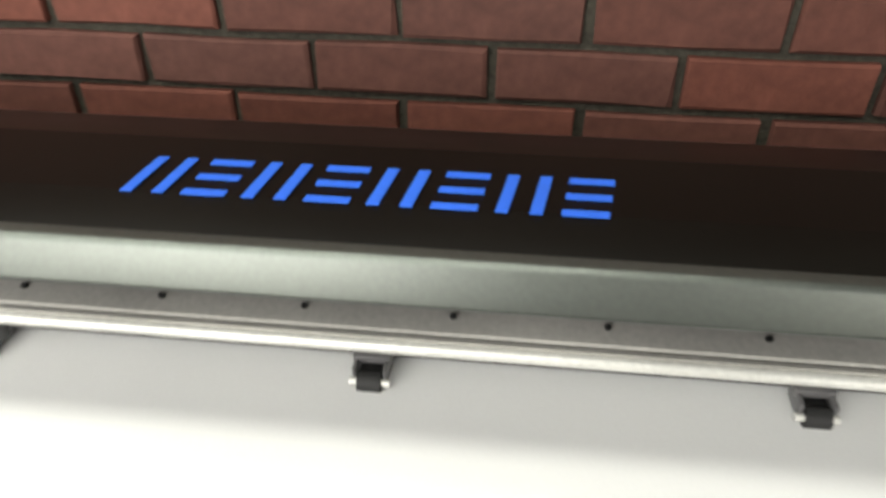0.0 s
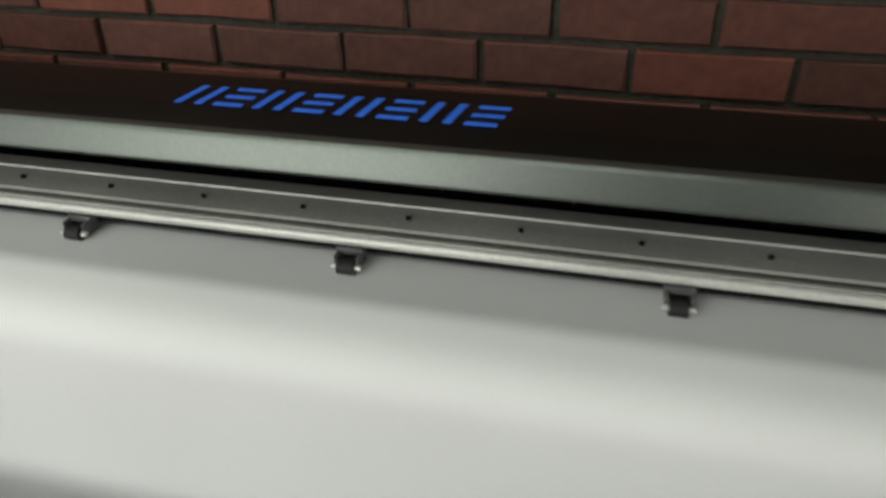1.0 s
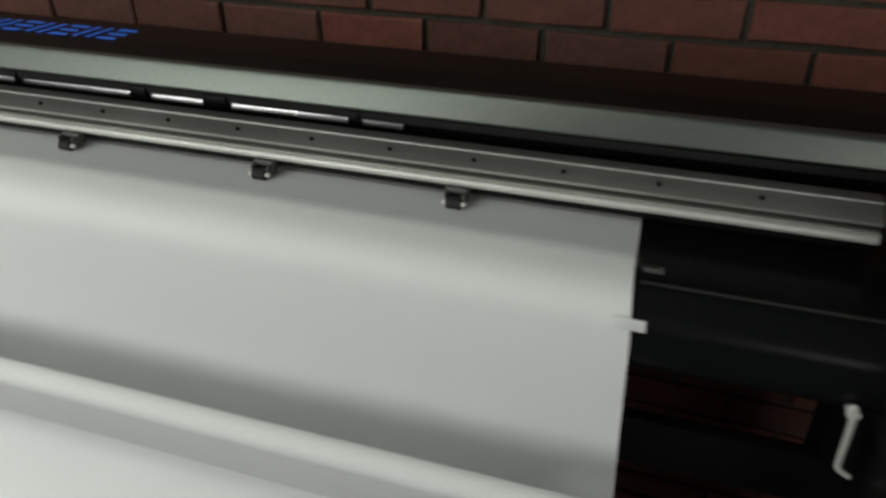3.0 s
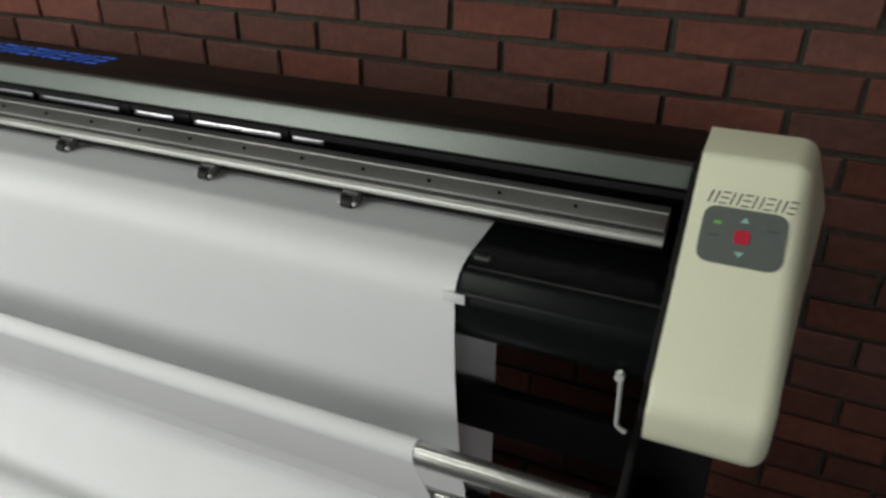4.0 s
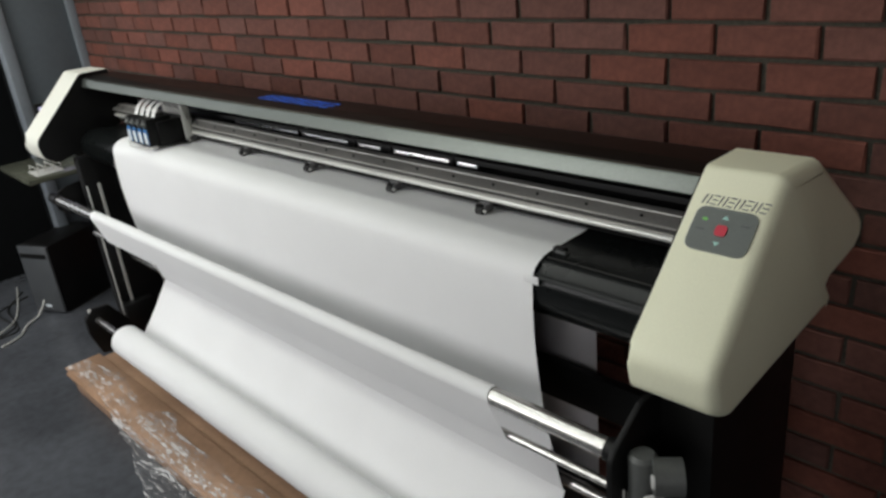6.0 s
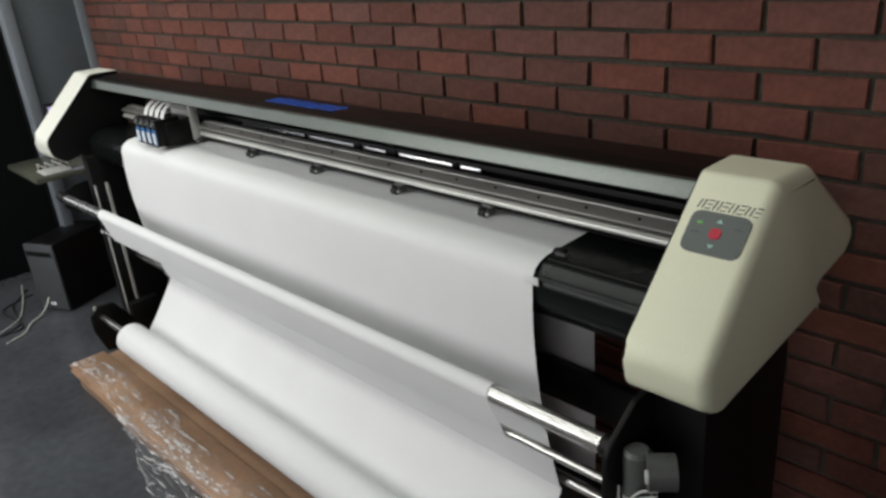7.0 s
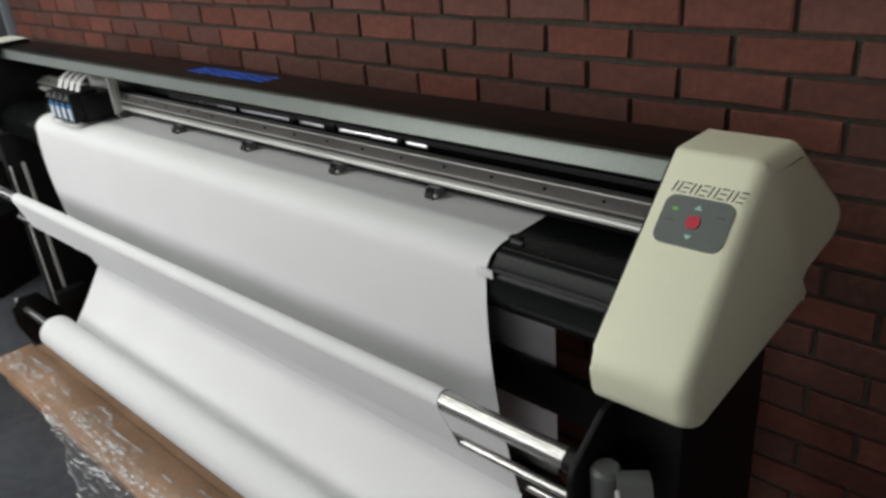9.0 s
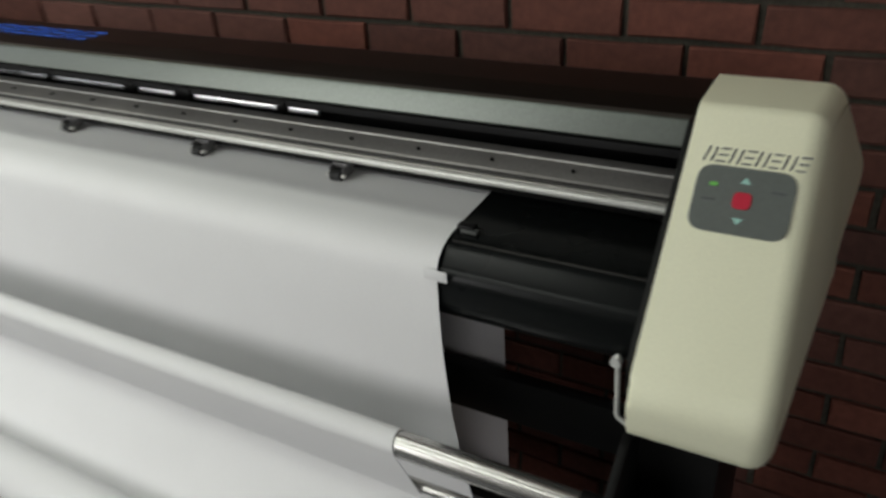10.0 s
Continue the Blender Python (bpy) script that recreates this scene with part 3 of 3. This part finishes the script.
belt = [(-0.628 + 0.0190 * math.cos(radians(a)), 0.870 + 0.0190 * math.sin(radians(a))) for a in range(-36, 193, 12)]
belt += [(-0.612 + 0.0100 * math.cos(radians(a)), 0.7815 + 0.0100 * math.sin(radians(a))) for a in range(190, 331, 14)]
bm, count = B(), len(belt)
rings = []
for k in range(41):
    # the band narrows a little from the tube down to the slim rod
    row = []
    for y, z in belt:
        low = (0.88 - z) / 0.12
        x0, x1 = -1.37 + 0.045 * low, 0.520 + 0.022 * low
        x = x0 + (x1 - x0) * k / 40
        row.append(bm.verts.new((x, y, z - 0.0104 * (0.52 - x))))
    rings.append(row)
for a, b in zip(rings, rings[1:]):
    for i in range(count - 1):
        bm.faces.new((a[i], a[i + 1], b[i + 1], b[i]))
bm.normal_update()
bmesh.ops.solidify(bm, geom=bm.faces[:], thickness=0.0008)
tagged(part("paper_sleeve", bm, PAPER), "white paper band hung over the tube and round the rod", "paper")
ROLL = (-0.655, 0.369)
roll = thing("paper_roll", "thick white take-up paper roll on a steel bar", "paper roll", at=(-0.4, ROLL[0], ROLL[1]))
part("wound_paper", cyl(B(), (-1.335, *ROLL), (0.53, *ROLL), 0.058, 48), PAPER, roll)
part("core_bar", cyl(B(), (-1.62, *ROLL), (0.74, *ROLL), 0.013, 20), CHROME, roll)
holder = thing("roll_holder", "black bracket holding the end of the take-up bar", "bracket", at=(-1.62, ROLL[0], 0))
for x in (-1.62, 0.75):
    part("holder_plate", prism(B(), fillet([(-0.60, 0.415), (-0.665, 0.420), (-0.70, 0.39), (-0.70, 0.32), (-0.67, 0.22), (-0.54, 0.21), (-0.53, 0.31)], 0.012), x - 0.009, x + 0.009, 0.003, 0.003), BLACKMETAL, holder)
    part("holder_arm", box(B(), min(x, x * 1.03) - 0.01, max(x, x * 1.03) + 0.01, -0.54, -0.42, 0.28, 0.38, 0.004), BLACKMETAL, holder)
    part("bolt", cyl(B(), (x, -0.675, 0.400), (x, -0.675, 0.421), 0.006, 10), ALU, holder)

# ---- box and wrapping on the floor ----
carton = thing("cardboard_box", "long flat brown cardboard box lying on the floor", "box", at=(-0.8, -0.6, 0))
part("carton_body", box(B(), -1.84, 0.45, -0.755, -0.46, 0.0, 0.10, 0.004), CARDBOARD, carton)
part("carton_flap", box(B(), -1.87, 0.45, -0.770, -0.62, 0.101, 0.106, 0.001), CARDBOARD, carton)
part("carton_flap", box(B(), -1.835, 0.45, -0.778, -0.60, 0.086, 0.0985, 0.001), CARDBOARD, carton)
bm = B()
cols, rws = 300, 26
grid = []
for j in range(rws + 1):
    row = []
    for i in range(cols + 1):
        x = -1.84 + 2.31 * i / cols
        v = j / rws
        q = Vector((x * 16, v * 3.2, 1.3))
        edge = 0.04 * noise.noise(Vector((x * 4.0, 2.2, 0.4)))
        run = (0.082 + 0.115 * min(1.0, max(0.0, (x + 1.5) / 0.8))) * v + edge * v - (0.04 + 0.06 * noise.noise(Vector((x * 6.0, 7.7, 0.0)))) * (1 - v)
        y = -0.695 - run
        over = max(0.0, -0.772 - y)
        z = 0.113 - over * 1.5
        crumple = abs(noise.noise(q)) + 0.6 * abs(noise.noise(q * 2.3)) + 0.35 * abs(noise.noise(q * 4.9))
        z += 0.020 * crumple * min(1.0, 0.15 + 1.2 * v)
        y -= 0.020 * noise.noise(q + Vector((0, 5, 3))) * (over > 0)
        row.append(bm.verts.new((x + 0.008 * noise.noise(q + Vector((4, 4, 4))), y, max(z, 0.109 if over <= 0 else 0.004))))
    grid.append(row)
for a, b in zip(grid, grid[1:]):
    for i in range(cols):
        bm.faces.new((a[i], a[i + 1], b[i + 1], b[i]))
tagged(part("plastic_wrap", bm, FILM), "crumpled clear plastic film lying over the cardboard box", "plastic film")

# The machine and what lies by it stand a degree askew to the wall
ASKEW = Matrix.Rotation(math.atan(0.0181), 4, "Z")
for ob in list(scene.objects):
    if ob.parent is None and ob.name.split(".")[0] in ("wide_format_plotter", "paper_sheet", "paper_feed", "paper_sleeve", "paper_roll", "roll_holder", "cardboard_box", "plastic_wrap"):
        ob.matrix_basis = ASKEW @ ob.matrix_basis

# ---- desk corner at the far end ----
desk = thing("desk", "small desk with a greenish top and pale metal leg", "desk", at=(-2.6, -0.35, 0))
part("desk_top", box(B(), -2.83, -2.36, -0.60, -0.12, 0.775, 0.800, 0.004), DESKTOP, desk)
for x, y in ((-2.80, -0.19), (-2.42, -0.16)):
    part("desk_leg", box(B(), x - 0.022, x + 0.022, y - 0.022, y + 0.022, 0.0, 0.775, 0.004), GREYTRIM, desk, "grey metal leg")
tray = thing("wire_tray", "small pale wire tray standing on the desk", "tray", at=(-2.46, -0.47, 0.80))
for k in range(4):
    part("wire", tube_along(B(), [(-2.52, -0.54 + 0.035 * k, 0.803), (-2.52, -0.54 + 0.035 * k, 0.835), (-2.40, -0.54 + 0.035 * k, 0.835), (-2.40, -0.54 + 0.035 * k, 0.803)], 0.0025, 6), CABLE, tray)
part("tray_base", box(B(), -2.525, -2.395, -0.55, -0.425, 0.8005, 0.804, 0.001), CABLE, tray)
pc = thing("computer_tower", "black desktop computer tower with grey front standing on the floor", "computer", at=(-2.81, -0.475, 0))
TURN = Matrix.Translation((-2.81, -0.475, 0)) @ Matrix.Rotation(radians(26), 4, "Z")
part("case", box(B(), -0.10, 0.10, -0.12, 0.22, 0.012, 0.385, 0.008, turn=TURN), BLACKMETAL, pc)
part("front_panel", box(B(), -0.10, 0.10, -0.140, -0.122, 0.012, 0.385, 0.008, turn=TURN), PCGREY, pc, "grey plastic front")
part("drive_slot", box(B(), -0.085, 0.085, -0.144, -0.141, 0.32, 0.345, 0.001, turn=TURN), BLACKMETAL, pc)
part("badge", box(B(), -0.02, 0.02, -0.1435, -0.1405, 0.04, 0.055, 0.001, turn=TURN), LABELWHITE, pc)
for sx in (-0.08, 0.08):
    part("foot", box(B(), sx - 0.012, sx + 0.012, -0.10, 0.20, 0.0, 0.0115, 0.002, turn=TURN), RUBBER, pc)
bm = tube_along(B(), spline([(-2.70, -0.52, 0.29), (-2.74, -0.56, 0.24), (-2.78, -0.58, 0.20), (-2.78, -0.60, 0.10), (-2.75, -0.66, 0.02), (-2.70, -0.74, 0.006), (-2.60, -0.80, 0.006), (-2.55, -0.90, 0.006)], 10), 0.005, 10)
tagged(part("power_cable", bm, CABLE), "pale cable looping from the computer to the floor", "cable")
for k in range(3):
    bm = tube_along(B(), spline([(-3.3 + 0.1 * k, -0.62, 0.005), (-3.0, -0.70 - 0.05 * k, 0.005), (-2.8 + 0.05 * k, -0.78, 0.005), (-2.66, -0.95 + 0.03 * k, 0.005)], 8), 0.004, 8)
    tagged(part("floor_cable", bm, RUBBER if k else CABLE), "thin cable lying loose on the floor", "cable", "cables on the floor")
monitor = thing("monitor", "dark monitor with a violet screen on the desk", "monitor", at=(-2.6, -0.27, 0.80))
part("screen_case", box(B(), -2.62, -2.59, -0.42, -0.12, 0.88, 1.09, 0.006), BLACKMETAL, monitor)
part("display", box(B(), -2.5895, -2.588, -0.405, -0.135, 0.895, 1.075), SCREEN, monitor)
part("stand", box(B(), -2.63, -2.60, -0.30, -0.24, 0.80, 0.93, 0.004), BLACKMETAL, monitor)

# ---- brick wall ----
wall = tagged(new("wall_north"), "weathered red brick wall with grey mortar joints", "wall", kind="structure")
part("mortar", box(B(), LEFT_X, RIGHT_X, 0.0105, 0.22, 0, TOP_Z), MORTAR, wall, smooth=False)
PITCH, COURSE, JOINT, LINE = 0.20306, 0.06730, 0.0105, 1.4413
rng = random.Random(5)


def brick_verts(r):
    """Corner points of one worn brick, bowed and chipped a little, front at y = 0."""
    w, h = (PITCH - JOINT) / 2, (COURSE - JOINT) / 2
    out = []
    for y, grow in ((0.05, 0.0), (0.003, 0.0), (0.0, -0.003)):
        ring = []
        for sx, sz in ((-1, -1), (0, -1), (1, -1), (1, 1), (0, 1), (-1, 1)):
            ring.append((sx * (w + grow) + r.uniform(-0.002, 0.002), y + (r.uniform(-0.0015, 0.0015) if y < 0.01 else 0), sz * (h + grow) + r.uniform(-0.0016, 0.0016)))
        out.append(ring)
    for k in range(6):
        out[0][k] = (out[1][k][0], 0.05, out[1][k][2])
    return out


def brick_faces(base):
    faces = []
    for a in (0, 6):
        for k in range(6):
            faces.append((base + a + k, base + a + (k + 1) % 6, base + a + 6 + (k + 1) % 6, base + a + 6 + k))
    faces.append(tuple(base + 12 + k for k in range(6)))
    return faces


kinds = []
for k in range(14):
    me = bpy.data.meshes.new("brick")
    me.from_pydata([v for ring in brick_verts(rng) for v in ring], [], [f[::-1] for f in brick_faces(0)])
    me.materials.append(BRICK)
    kinds.append(me)
rest_v, rest_f = [], []
for k in range(-22, 22):
    z = LINE - (k + 0.5) * COURSE
    for i in range(-26, 16):
        x = (i + 0.5 + (0.5 if k % 2 else 0.0)) * PITCH
        if x < END_X - 0.1 or x > RIGHT_X - 0.1 or z < 0.03 or z > TOP_Z - 0.03:
            continue
        if -1.95 < x < 1.35 and 1.13 < z < 1.95:
            ob = new("brick", kinds[rng.randrange(len(kinds))])
            ob.parent = wall
            ob.location = (x + rng.uniform(-0.0015, 0.0015), rng.uniform(-0.001, 0.001), z + rng.uniform(-0.001, 0.001))
            ob.rotation_euler = (0, radians(rng.uniform(-0.5, 0.5)), 0)
        else:
            rest_f += brick_faces(len(rest_v))
            rest_v += [(v[0] + x, v[1], v[2] + z) for ring in brick_verts(rng) for v in ring]
me = bpy.data.meshes.new("bricks")
me.from_pydata(rest_v, [], [f[::-1] for f in rest_f])
me.materials.append(BRICK)
ob = new("bricks", me)
ob.parent = wall
ob["kind"] = "stuff"
